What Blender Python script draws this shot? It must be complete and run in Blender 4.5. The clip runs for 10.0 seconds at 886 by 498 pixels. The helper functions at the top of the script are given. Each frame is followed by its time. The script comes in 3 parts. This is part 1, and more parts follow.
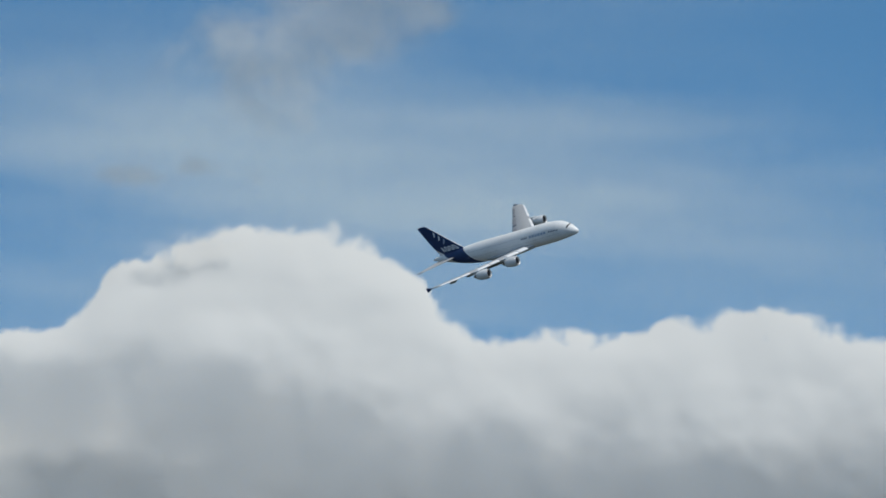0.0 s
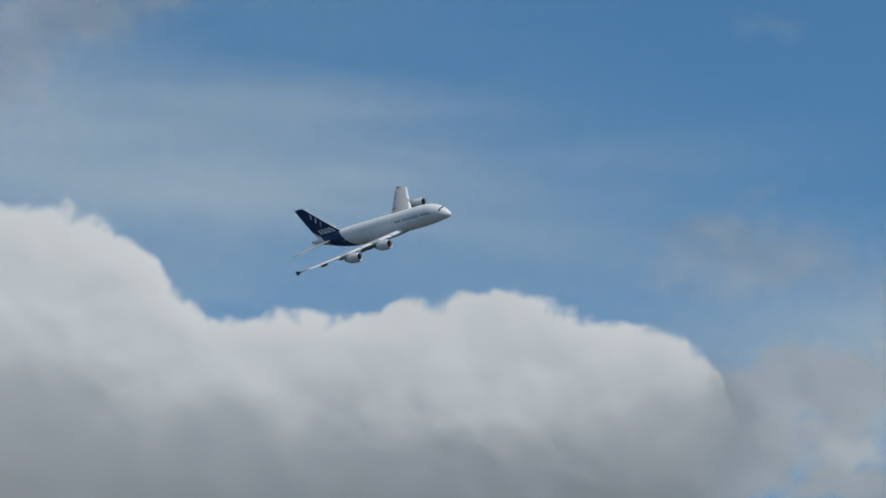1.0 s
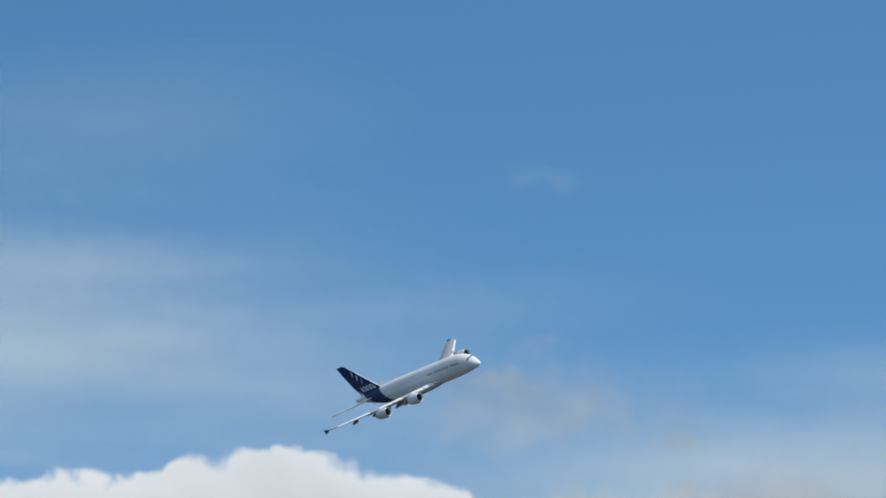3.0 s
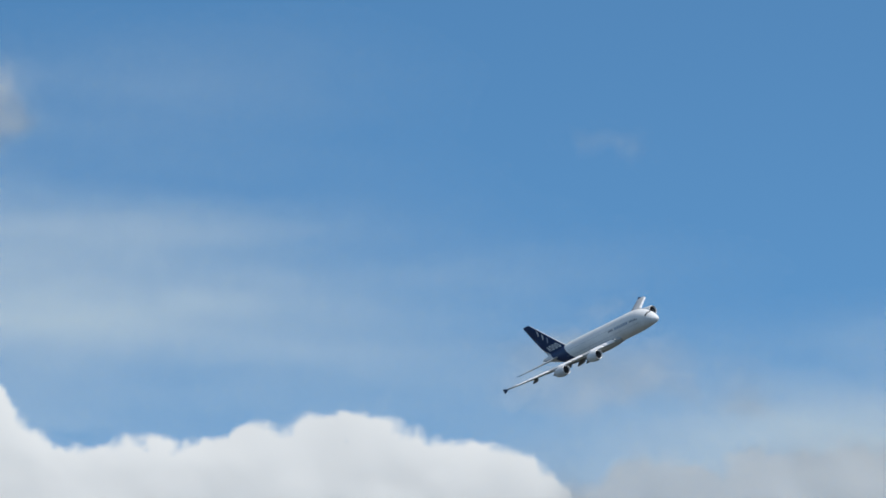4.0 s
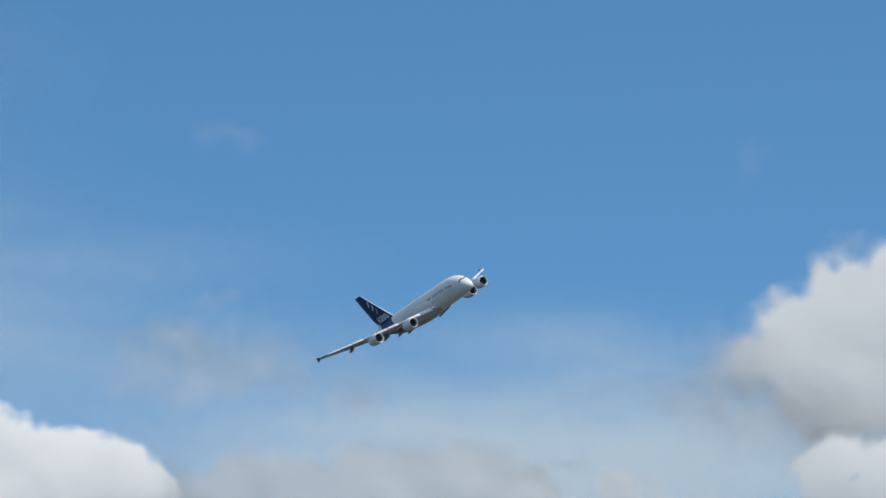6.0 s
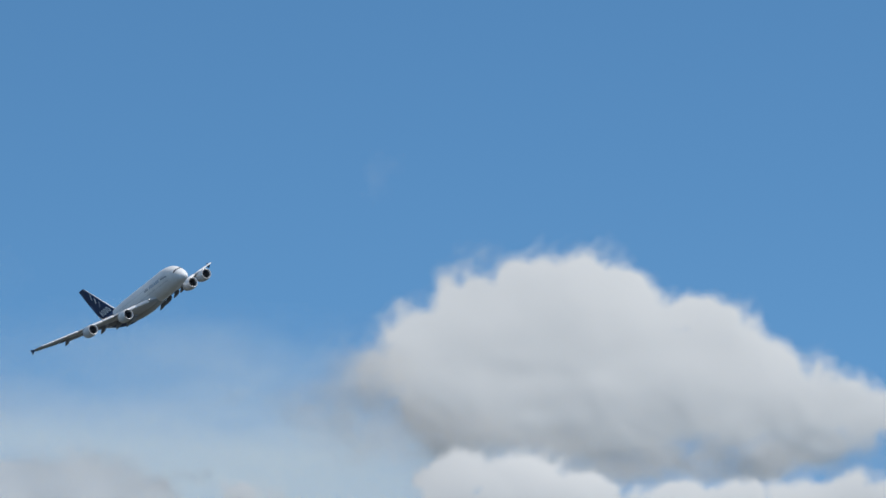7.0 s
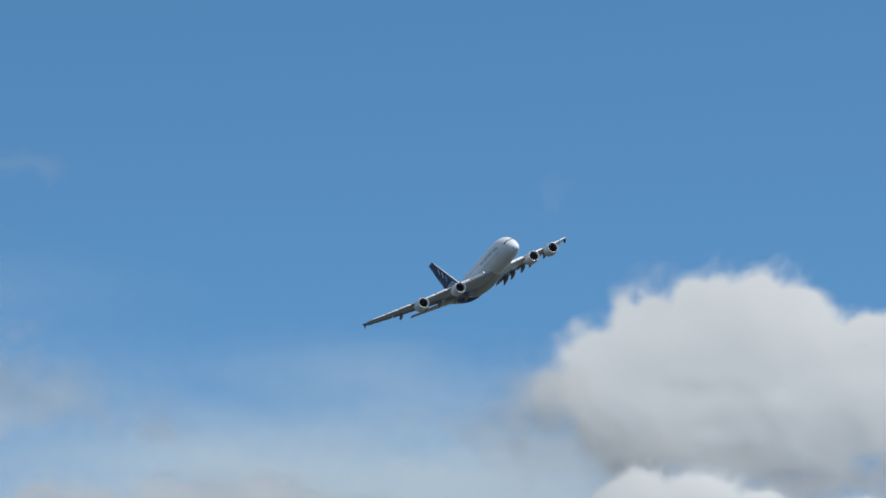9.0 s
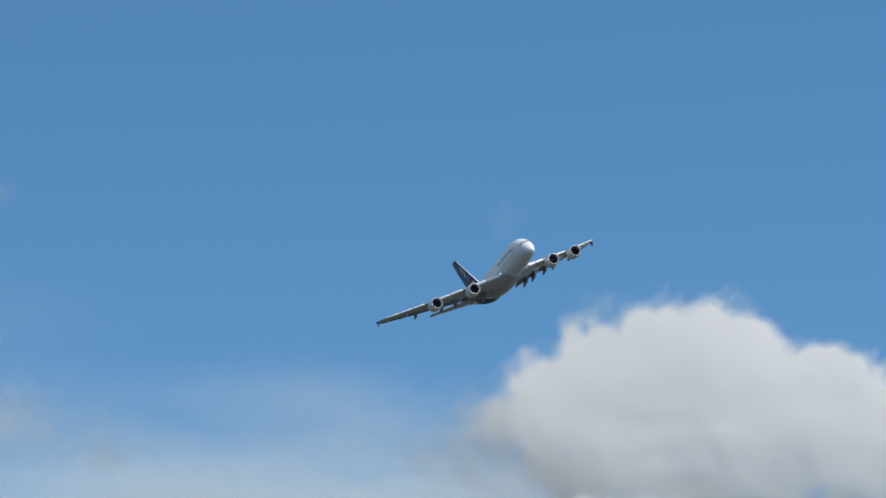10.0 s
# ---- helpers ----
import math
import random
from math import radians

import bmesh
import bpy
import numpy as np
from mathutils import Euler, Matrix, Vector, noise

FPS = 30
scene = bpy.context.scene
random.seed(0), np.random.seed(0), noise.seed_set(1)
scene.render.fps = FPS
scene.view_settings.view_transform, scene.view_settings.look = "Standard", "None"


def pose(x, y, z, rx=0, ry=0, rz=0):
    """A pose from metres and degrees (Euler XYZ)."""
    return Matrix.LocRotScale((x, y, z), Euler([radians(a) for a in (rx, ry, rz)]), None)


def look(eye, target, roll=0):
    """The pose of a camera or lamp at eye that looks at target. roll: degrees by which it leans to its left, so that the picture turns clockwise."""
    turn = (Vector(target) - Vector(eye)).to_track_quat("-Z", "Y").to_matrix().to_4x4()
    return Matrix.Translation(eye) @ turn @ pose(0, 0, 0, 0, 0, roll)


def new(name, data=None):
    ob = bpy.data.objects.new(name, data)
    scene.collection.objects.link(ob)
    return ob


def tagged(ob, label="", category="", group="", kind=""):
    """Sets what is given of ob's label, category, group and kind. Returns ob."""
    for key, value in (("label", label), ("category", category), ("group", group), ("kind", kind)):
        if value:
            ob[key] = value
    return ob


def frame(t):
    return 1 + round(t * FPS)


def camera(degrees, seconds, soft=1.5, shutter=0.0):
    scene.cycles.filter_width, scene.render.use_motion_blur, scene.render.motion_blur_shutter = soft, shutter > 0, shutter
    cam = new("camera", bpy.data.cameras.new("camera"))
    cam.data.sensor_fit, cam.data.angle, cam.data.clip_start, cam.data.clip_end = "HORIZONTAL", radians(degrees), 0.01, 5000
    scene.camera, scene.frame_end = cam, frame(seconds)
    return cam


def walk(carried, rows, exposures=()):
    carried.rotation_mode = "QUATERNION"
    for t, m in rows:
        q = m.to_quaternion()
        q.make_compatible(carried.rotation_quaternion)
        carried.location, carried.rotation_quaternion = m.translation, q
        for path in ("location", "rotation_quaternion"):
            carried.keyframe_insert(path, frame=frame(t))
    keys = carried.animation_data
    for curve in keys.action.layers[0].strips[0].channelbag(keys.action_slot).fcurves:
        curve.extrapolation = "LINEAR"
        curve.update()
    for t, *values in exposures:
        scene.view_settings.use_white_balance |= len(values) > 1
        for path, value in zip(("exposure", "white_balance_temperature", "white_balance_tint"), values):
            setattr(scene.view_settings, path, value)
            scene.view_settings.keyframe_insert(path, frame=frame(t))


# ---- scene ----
EYE = Vector((0, 0, 1.7))
FOCAL = 10000.0          # picture widths and sky angles are written in 1/10000 radian
SKY_EL = radians(7.0)

# ---------- the camera: a hand-held long lens that turns on the spot ----------
cam = camera(8.966, 10.0, soft=1.6)
PATH = [  # seconds, yaw, pitch, roll
    (0, 9.036, 6.461, 0.585),
    (0.1, 8.976, 6.440, 0.559),
    (0.2, 8.777, 6.681, 0.534),
    (0.3, 8.378, 6.621, 0.508),
    (0.4, 8.088, 6.598, 0.482),
    (0.5, 7.830, 6.563, 0.457),
    (0.6, 7.394, 6.437, 0.407),
    (0.7, 7.053, 6.311, 0.356),
    (0.8, 6.822, 6.233, 0.306),
    (0.9, 6.523, 6.177, 0.255),
    (1, 6.283, 6.241, 0.205),
    (1.1, 6.188, 6.326, 0.162),
    (1.2, 6.244, 6.473, 0.119),
    (1.3, 6.192, 6.540, 0.076),
    (1.4, 6.209, 6.538, 0.033),
    (1.5, 6.112, 6.541, -0.010),
    (1.6, 5.977, 6.581, 0.002),
    (1.7, 4.394, 6.936, 0.014),
    (1.8, 3.943, 7.084, 0.026),
    (1.9, 3.499, 7.382, 0.038),
    (2, 3.599, 7.453, 0.051),
    (2.1, 3.852, 7.443, 0.216),
    (2.2, 4.351, 7.436, 0.382),
    (3.3, 4.488, 7.880, 2.207),
    (3.4, 5.104, 7.911, 2.372),
    (3.5, 6.005, 8.013, 2.538),
    (3.6, 6.180, 8.106, 2.360),
    (3.7, 6.444, 8.358, 2.182),
    (3.8, 6.373, 8.192, 2.004),
    (3.9, 5.220, 7.760, 1.826),
    (4, 4.868, 7.443, 1.648),
    (4.1, 4.646, 7.279, 1.432),
    (4.2, 4.513, 7.093, 1.215),
    (4.3, 4.468, 6.935, 0.999),
    (4.4, 4.849, 6.698, 0.782),
    (4.5, 4.218, 6.565, 0.566),
    (4.6, 3.524, 6.547, 0.469),
    (4.7, 3.321, 6.526, 0.372),
    (4.8, 3.102, 6.545, 0.275),
    (4.9, 2.924, 6.586, 0.179),
    (5, 2.809, 6.684, 0.082),
    (5.1, 2.401, 6.774, 0.087),
    (5.2, 1.954, 6.914, 0.092),
    (6.3, 0.247, 7.306, 0.146),
    (6.4, -0.073, 7.306, 0.151),
    (6.5, -0.485, 7.317, 0.156),
    (6.6, -0.833, 7.325, 0.117),
    (6.7, -1.612, 7.334, 0.079),
    (6.8, -2.378, 7.358, 0.040),
    (6.9, -2.746, 7.396, 0.002),
    (7, -3.108, 7.415, -0.037),
    (7.1, -2.487, 7.047, -0.060),
    (7.2, -1.564, 6.933, -0.082),
    (7.3, -1.309, 6.887, -0.105),
    (7.4, -0.529, 6.873, -0.127),
    (7.5, -0.018, 6.978, -0.150),
    (7.6, -0.100, 7.012, -0.056),
    (7.7, -0.367, 7.034, 0.039),
    (7.8, -0.455, 7.056, 0.133),
    (7.9, -0.570, 7.110, 0.228),
    (8, -0.696, 7.200, 0.322),
    (8.1, -0.689, 7.267, 0.313),
    (8.2, -0.739, 7.352, 0.303),
    (8.3, -0.794, 7.421, 0.294),
    (8.4, -0.850, 7.456, 0.284),
    (8.5, -0.865, 7.486, 0.275),
    (8.6, -0.908, 7.519, 0.250),
    (8.7, -0.955, 7.546, 0.226),
    (8.8, -1.007, 7.574, 0.201),
    (8.9, -1.093, 7.594, 0.177),
    (9, -1.285, 7.616, 0.152),
    (9.1, -1.387, 7.660, 0.093),
    (9.2, -1.486, 7.701, 0.035),
    (9.3, -1.601, 7.732, -0.024),
    (9.4, -1.687, 7.742, -0.082),
    (9.5, -1.740, 7.786, -0.141),
    (9.6, -1.776, 7.795, -0.166),
    (9.7, -1.820, 7.814, -0.191),
    (9.8, -1.878, 7.846, -0.217),
    (9.9, -1.891, 7.877, -0.242),
    (10, -1.856, 7.904, -0.267),
]
walk(cam, [(t, pose(EYE.x, EYE.y, EYE.z, 90 + p, r, y)) for t, y, p, r in PATH],
     exposures=[(0, -0.1, 6420, 7), (0.5, -0.27, 6420, 7), (1.0, -0.31, 6370, 8), (1.8, -0.28, 6330, 7), (2.2, 0.0, 6360, 8), (4.5, 0.14, 6370, 9), (5.2, 0.16, 6370, 9), (7, 0.12, 6400, 10), (10, 0.11, 6410, 9)])

# ---------- world and sun ----------
SUN_EL, SUN_AZ = radians(53), radians(122)     # azimuth from +y towards +x
world = bpy.data.worlds.new("world")
scene.world = world
world.use_nodes = True
wn = world.node_tree.nodes
sky = wn.new("ShaderNodeTexSky")
sky.sky_type, sky.sun_disc = "NISHITA", False
sky.sun_elevation, sky.sun_rotation = SUN_EL, SUN_AZ
sky.air_density, sky.dust_density, sky.ozone_density = 1.0, 0.2, 2.0
wn["Background"].inputs["Strength"].default_value = 0.148
way_in, lift, tint = wn.new("ShaderNodeTexCoord"), wn.new("ShaderNodeVectorMath"), wn.new("ShaderNodeHueSaturation")
lift.operation = "MULTIPLY_ADD"
lift.inputs[1].default_value, lift.inputs[2].default_value = (1, 1, 2.2), (0, 0, 0.18)      # a clear, deep blue sky right down to the haze
world.node_tree.links.new(way_in.outputs["Generated"], lift.inputs[0])
world.node_tree.links.new(lift.outputs[0], sky.inputs["Vector"])
tint.inputs["Saturation"].default_value, tint.inputs["Hue"].default_value = 1.2, 0.49
world.node_tree.links.new(sky.outputs[0], tint.inputs["Color"])
# unseen broken cloud added overhead, outside the view, to make the skylight less blue
wl = world.node_tree.links
part_z, puffs, high, cov, over = (wn.new("ShaderNodeSeparateXYZ"), wn.new("ShaderNodeTexNoise"), wn.new("ShaderNodeMapRange"), wn.new("ShaderNodeMapRange"), wn.new("ShaderNodeMix"))
wl.new(way_in.outputs["Generated"], part_z.inputs[0]), wl.new(way_in.outputs["Generated"], puffs.inputs["Vector"])
puffs.inputs["Scale"].default_value, puffs.inputs["Detail"].default_value = 4.0, 6
for rng, a, b in ((high, 0.28, 0.5), (cov, 0.36, 0.54)):
    rng.inputs["From Min"].default_value, rng.inputs["From Max"].default_value = a, b
wl.new(part_z.outputs["Z"], high.inputs["Value"]), wl.new(puffs.outputs["Fac"], cov.inputs["Value"])
both = wn.new("ShaderNodeMath")
both.operation = "MULTIPLY"
wl.new(high.outputs["Result"], both.inputs[0]), wl.new(cov.outputs["Result"], both.inputs[1])
over.data_type = "RGBA"
over.inputs["B"].default_value = (3.0, 2.9, 2.75, 1)
wl.new(both.outputs[0], over.inputs["Factor"]), wl.new(tint.outputs[0], over.inputs["A"])
wl.new(over.outputs["Result"], wn["Background"].inputs["Color"])
sun = new("sun", bpy.data.lights.new("sun", "SUN"))
sun.data.energy, sun.data.angle, sun.data.color = 2.6, radians(0.53), (1.0, 0.97, 0.93)
sd = Vector((math.sin(SUN_AZ) * math.cos(SUN_EL), math.cos(SUN_AZ) * math.cos(SUN_EL), math.sin(SUN_EL)))
sun.matrix_world = look((0, 0, 0), -sd)

# ---------- materials ----------


def material(name, color, rough=0.5, metal=0.0, scale=1.0, vary=0.06, bump=0.0, emit=None):
    """Painted or bare surface with stains at two scales."""
    m = bpy.data.materials.new(name)
    m.use_nodes = True
    n, l = m.node_tree.nodes, m.node_tree.links
    b = n["Principled BSDF"]
    b.inputs["Roughness"].default_value, b.inputs["Metallic"].default_value = rough, metal
    co = n.new("ShaderNodeTexCoord")
    big, fine = n.new("ShaderNodeTexNoise"), n.new("ShaderNodeTexNoise")
    big.inputs["Scale"].default_value, fine.inputs["Scale"].default_value = 0.25 * scale, 3.0 * scale
    big.inputs["Detail"].default_value, fine.inputs["Detail"].default_value = 4, 6
    for x in (big, fine):
        l.new(co.outputs["Object"], x.inputs["Vector"])
    add = n.new("ShaderNodeMath")
    add.operation = "ADD"
    l.new(big.outputs["Fac"], add.inputs[0]), l.new(fine.outputs["Fac"], add.inputs[1])
    ramp = n.new("ShaderNodeMapRange")
    ramp.inputs["From Min"].default_value, ramp.inputs["From Max"].default_value = 0.6, 1.4
    ramp.inputs["To Min"].default_value, ramp.inputs["To Max"].default_value = 1 - vary, 1 + vary
    l.new(add.outputs[0], ramp.inputs["Value"])
    mul = n.new("ShaderNodeMix")
    mul.data_type, mul.blend_type = "RGBA", "MULTIPLY"
    mul.inputs["Factor"].default_value = 1.0
    mul.inputs["A"].default_value = (*color, 1)
    l.new(ramp.outputs["Result"], mul.inputs["B"])
    l.new(mul.outputs["Result"], b.inputs["Base Color"])
    if bump:
        bp = n.new("ShaderNodeBump")
        bp.inputs["Strength"].default_value, bp.inputs["Distance"].default_value = bump, 0.02
        l.new(fine.outputs["Fac"], bp.inputs["Height"]), l.new(bp.outputs[0], b.inputs["Normal"])
    if emit:
        b.inputs["Emission Color"].default_value, b.inputs["Emission Strength"].default_value = (*emit[0], 1), emit[1]
    return m


def math_node(nt, op, a, b=None):
    x = nt.nodes.new("ShaderNodeMath")
    x.operation = op
    for i, v in enumerate((a, b)):
        if v is None:
            continue
        if isinstance(v, (int, float)):
            x.inputs[i].default_value = v
        else:
            nt.links.new(v, x.inputs[i])
    return x.outputs[0]


def livery(name, white, blue):
    """White paint with a dark blue tail; its edges are slanting lines in the airliner's own space."""
    m = material(name, white, 0.5, 0.0, 0.6, 0.13, 0.05)
    nt = m.node_tree
    n, l = nt.nodes, nt.links
    b = n["Principled BSDF"]
    b.inputs["Coat Weight"].default_value, b.inputs["Specular IOR Level"].default_value = 0.05, 0.3
    paint = b.inputs["Base Color"].links[0].from_socket
    co = n.new("ShaderNodeTexCoord")
    sep = n.new("ShaderNodeSeparateXYZ")
    l.new(co.outputs["Object"], sep.inputs[0])
    x, z = sep.outputs["X"], sep.outputs["Z"]
    # station of the front edge: bows forward below
    low = math_node(nt, "MINIMUM", z, 0.0)
    front = math_node(nt, "ADD", math_node(nt, "MULTIPLY", z, 0.85), math_node(nt, "ADD", 16.9, math_node(nt, "MULTIPLY", math_node(nt, "MULTIPLY", low, low), -0.2)))
    fore = math_node(nt, "GREATER_THAN", math_node(nt, "ADD", math_node(nt, "MULTIPLY", x, -1.0), math_node(nt, "MULTIPLY", front, -1.0)), 0.0)
    rear = math_node(nt, "ADD", math_node(nt, "MULTIPLY", z, 1.25), 26.2)
    aft = math_node(nt, "LESS_THAN", math_node(nt, "ADD", math_node(nt, "MULTIPLY", x, -1.0), math_node(nt, "MULTIPLY", rear, -1.0)), 0.0)
    fac = math_node(nt, "MULTIPLY", fore, aft)
    mix = n.new("ShaderNodeMix")
    mix.data_type = "RGBA"
    mix.inputs["B"].default_value = (*blue, 1)
    l.new(fac, mix.inputs["Factor"]), l.new(paint, mix.inputs["A"])
    l.new(mix.outputs["Result"], b.inputs["Base Color"])
    return m


BLUE = (0.018, 0.045, 0.13)
M_BODY = livery("tail_livery", (0.84, 0.84, 0.83), BLUE)
M_WHITE = material("white_paint", (0.78, 0.79, 0.8), 0.3, 0, 0.6, 0.05, 0.05)
M_WING = material("wing_grey_paint", (0.45, 0.46, 0.47), 0.35, 0, 0.5, 0.1, 0.05)
M_FLAP = material("flap_grey_paint", (0.25, 0.26, 0.28), 0.4, 0, 0.5, 0.12, 0.05)
M_BELLY_PAINT = livery("belly_livery", (0.46, 0.46, 0.46), BLUE)
# near-white stands in for the slats' sunlit line; also on the fin's front edge
M_SLAT = material("near_white_edge", (0.9, 0.9, 0.9), 0.4, 0.0, 0.5, 0.05)
M_BLUE = material("blue_paint", BLUE, 0.3, 0, 0.6, 0.1)
M_LIP = material("polished_inlet_lip", (0.72, 0.72, 0.72), 0.42, 0.8, 1, 0.04)
M_NAC = material("nacelle_paint", (0.72, 0.73, 0.73), 0.35, 0, 0.8, 0.08, 0.05)
M_DUCT = material("inlet_duct_lining", (0.13, 0.13, 0.14), 0.6, 0.2, 1, 0.1)
M_FAN = material("titanium_fan", (0.12, 0.12, 0.13), 0.45, 0.5, 2, 0.1)
M_CORE = material("heat_stained_core", (0.22, 0.2, 0.18), 0.4, 0.8, 1, 0.15)
M_GLASS = material("cockpit_glass", (0.03, 0.033, 0.038), 0.2, 0, 1, 0.05)
M_PANE = material("cabin_window_glass", (0.5, 0.51, 0.53), 0.2, 0, 1, 0.05)
M_MARK = material("pale_marking", (0.72, 0.76, 0.8), 0.4, 0, 1, 0.1)
M_GHOST = material("faint_blue_marking", (0.26, 0.32, 0.45), 0.4, 0, 1, 0.25)
M_TITLE = material("grey_blue_lettering", (0.2, 0.22, 0.28), 0.4, 0, 1, 0.1)
M_PALE = material("pale_blue_lettering", (0.34, 0.42, 0.55), 0.4, 0, 1, 0.1)
M_LAMP = material("landing_light", (0.9, 0.9, 0.9), 0.2, 0, 1, 0.0, 0.0, ((1, 0.98, 0.92), 1.6))


def cloud_material(name, tone, through_light, lo, hi, amount, grain, ramp="SMOOTHSTEP"):
    """Water droplets: white, lit on both sides, thinning out where the cover runs low."""
    m = bpy.data.materials.new(name)
    m.use_nodes = True
    nt = m.node_tree
    n, l = nt.nodes, nt.links
    n.remove(n["Principled BSDF"])
    co = n.new("ShaderNodeTexCoord")
    cover = n.new("ShaderNodeAttribute")
    cover.attribute_name = "cover"
    noise_a = n.new("ShaderNodeTexNoise")
    noise_a.inputs["Scale"].default_value, noise_a.inputs["Detail"].default_value = 1 / grain, 7
    noise_a.inputs["Roughness"].default_value, noise_a.inputs["Distortion"].default_value = 0.6, 0.6
    l.new(co.outputs["Object"], noise_a.inputs["Vector"])
    shift = math_node(nt, "MULTIPLY", math_node(nt, "SUBTRACT", noise_a.outputs["Fac"], 0.5), amount)
    rng = n.new("ShaderNodeMapRange")
    rng.interpolation_type = ramp
    rng.inputs["From Min"].default_value, rng.inputs["From Max"].default_value = lo, hi
    # torn most where the cover is half, never cut off sharply
    c = cover.outputs["Fac"]
    half = math_node(nt, "MULTIPLY", math_node(nt, "MULTIPLY", c, math_node(nt, "SUBTRACT", 1.0, c)), 3.0)
    l.new(math_node(nt, "ADD", c, math_node(nt, "MULTIPLY", shift, half)), rng.inputs["Value"])
    dense = n.new("ShaderNodeAttribute")
    dense.attribute_name = "most"
    alpha = math_node(nt, "MULTIPLY", rng.outputs["Result"], dense.outputs["Fac"])
    dif, tra, mix, clear, out = (n.new("ShaderNodeBsdfDiffuse"), n.new("ShaderNodeBsdfTranslucent"), n.new("ShaderNodeMixShader"),
                                 n.new("ShaderNodeBsdfTransparent"), n.new("ShaderNodeMixShader"))
    dif.inputs["Color"].default_value = tra.inputs["Color"].default_value = (*tone, 1)
    mix.inputs[0].default_value = through_light
    swell = n.new("ShaderNodeAttribute")
    swell.attribute_name = "swell"
    l.new(swell.outputs["Vector"], dif.inputs["Normal"]), l.new(swell.outputs["Vector"], tra.inputs["Normal"])
    l.new(dif.outputs[0], mix.inputs[1]), l.new(tra.outputs[0], mix.inputs[2])
    # single droplets: each ray either meets one or passes
    drops = n.new("ShaderNodeTexWhiteNoise")
    l.new(co.outputs["Object"], drops.inputs["Vector"])
    meets = math_node(nt, "LESS_THAN", drops.outputs["Value"], alpha)
    l.new(meets, out.inputs[0]), l.new(clear.outputs[0], out.inputs[1]), l.new(mix.outputs[0], out.inputs[2])
    l.new(out.outputs[0], n["Material Output"].inputs["Surface"])
    return m


M_CLOUD = cloud_material("cumulus", (0.94, 0.913, 0.862), 0.1, 0.0, 0.95, 0.55, 30.0)
M_THIN = cloud_material("thin_cloud", (0.92, 0.91, 0.885), 0.2, 0.0, 1.0, 0.0, 40.0, "LINEAR")
M_VEIL = cloud_material("high_veil", (0.9, 0.94, 0.88), 0.2, 0.0, 1.0, 0.0, 160.0, "LINEAR")
M_GRASS = material("airfield_grass", (0.052, 0.053, 0.041), 0.9, 0, 0.05, 0.3)

# ---------- the ground (below the view) ----------


def part(name, bm, mat, parent=None, label="", smooth=True):
    me = bpy.data.meshes.new(name)
    bm.normal_update()
    bm.to_mesh(me)
    bm.free()
    for p in me.polygons:
        p.use_smooth = smooth
    me.materials.append(mat)
    ob = new(name, me)
    ob.parent = parent
    if label:
        ob["label"] = label
    return ob


bm = bmesh.new()
bmesh.ops.create_circle(bm, cap_ends=True, segments=96, radius=4900)
tagged(part("ground", bm, M_GRASS), "wide flat airfield of short green grass", "ground", kind="structure")

# ---------- clouds ----------
PERM = np.random.RandomState(7).permutation(512)
ANG = np.random.RandomState(8).rand(512) * 2 * np.pi


def gradient_noise(x, y, seed):
    xi, yi = np.floor(x).astype(int), np.floor(y).astype(int)
    xf, yf = x - xi, y - yi
    u, v = xf ** 3 * (xf * (xf * 6 - 15) + 10), yf ** 3 * (yf * (yf * 6 - 15) + 10)

    def corner(i, j):
        a = ANG[PERM[(PERM[(xi + i + seed * 37) % 512] + yi + j) % 512]]
        return np.cos(a) * (xf - i) + np.sin(a) * (yf - j)
    a = corner(0, 0) * (1 - u) + corner(1, 0) * u
    b = corner(0, 1) * (1 - u) + corner(1, 1) * u
    return (a * (1 - v) + b * v) * 1.5


def fbm(x, y, size, octaves, seed, gain=0.5, billow=False):
    total, amp, s = 0, 1.0, size
    for o in range(octaves):
        g = gradient_noise(x / s, y / s, seed + o)
        total = total + amp * (np.abs(g) * 2 - 0.6 if billow else g)
        amp, s = amp * gain, s * 0.5
    return total


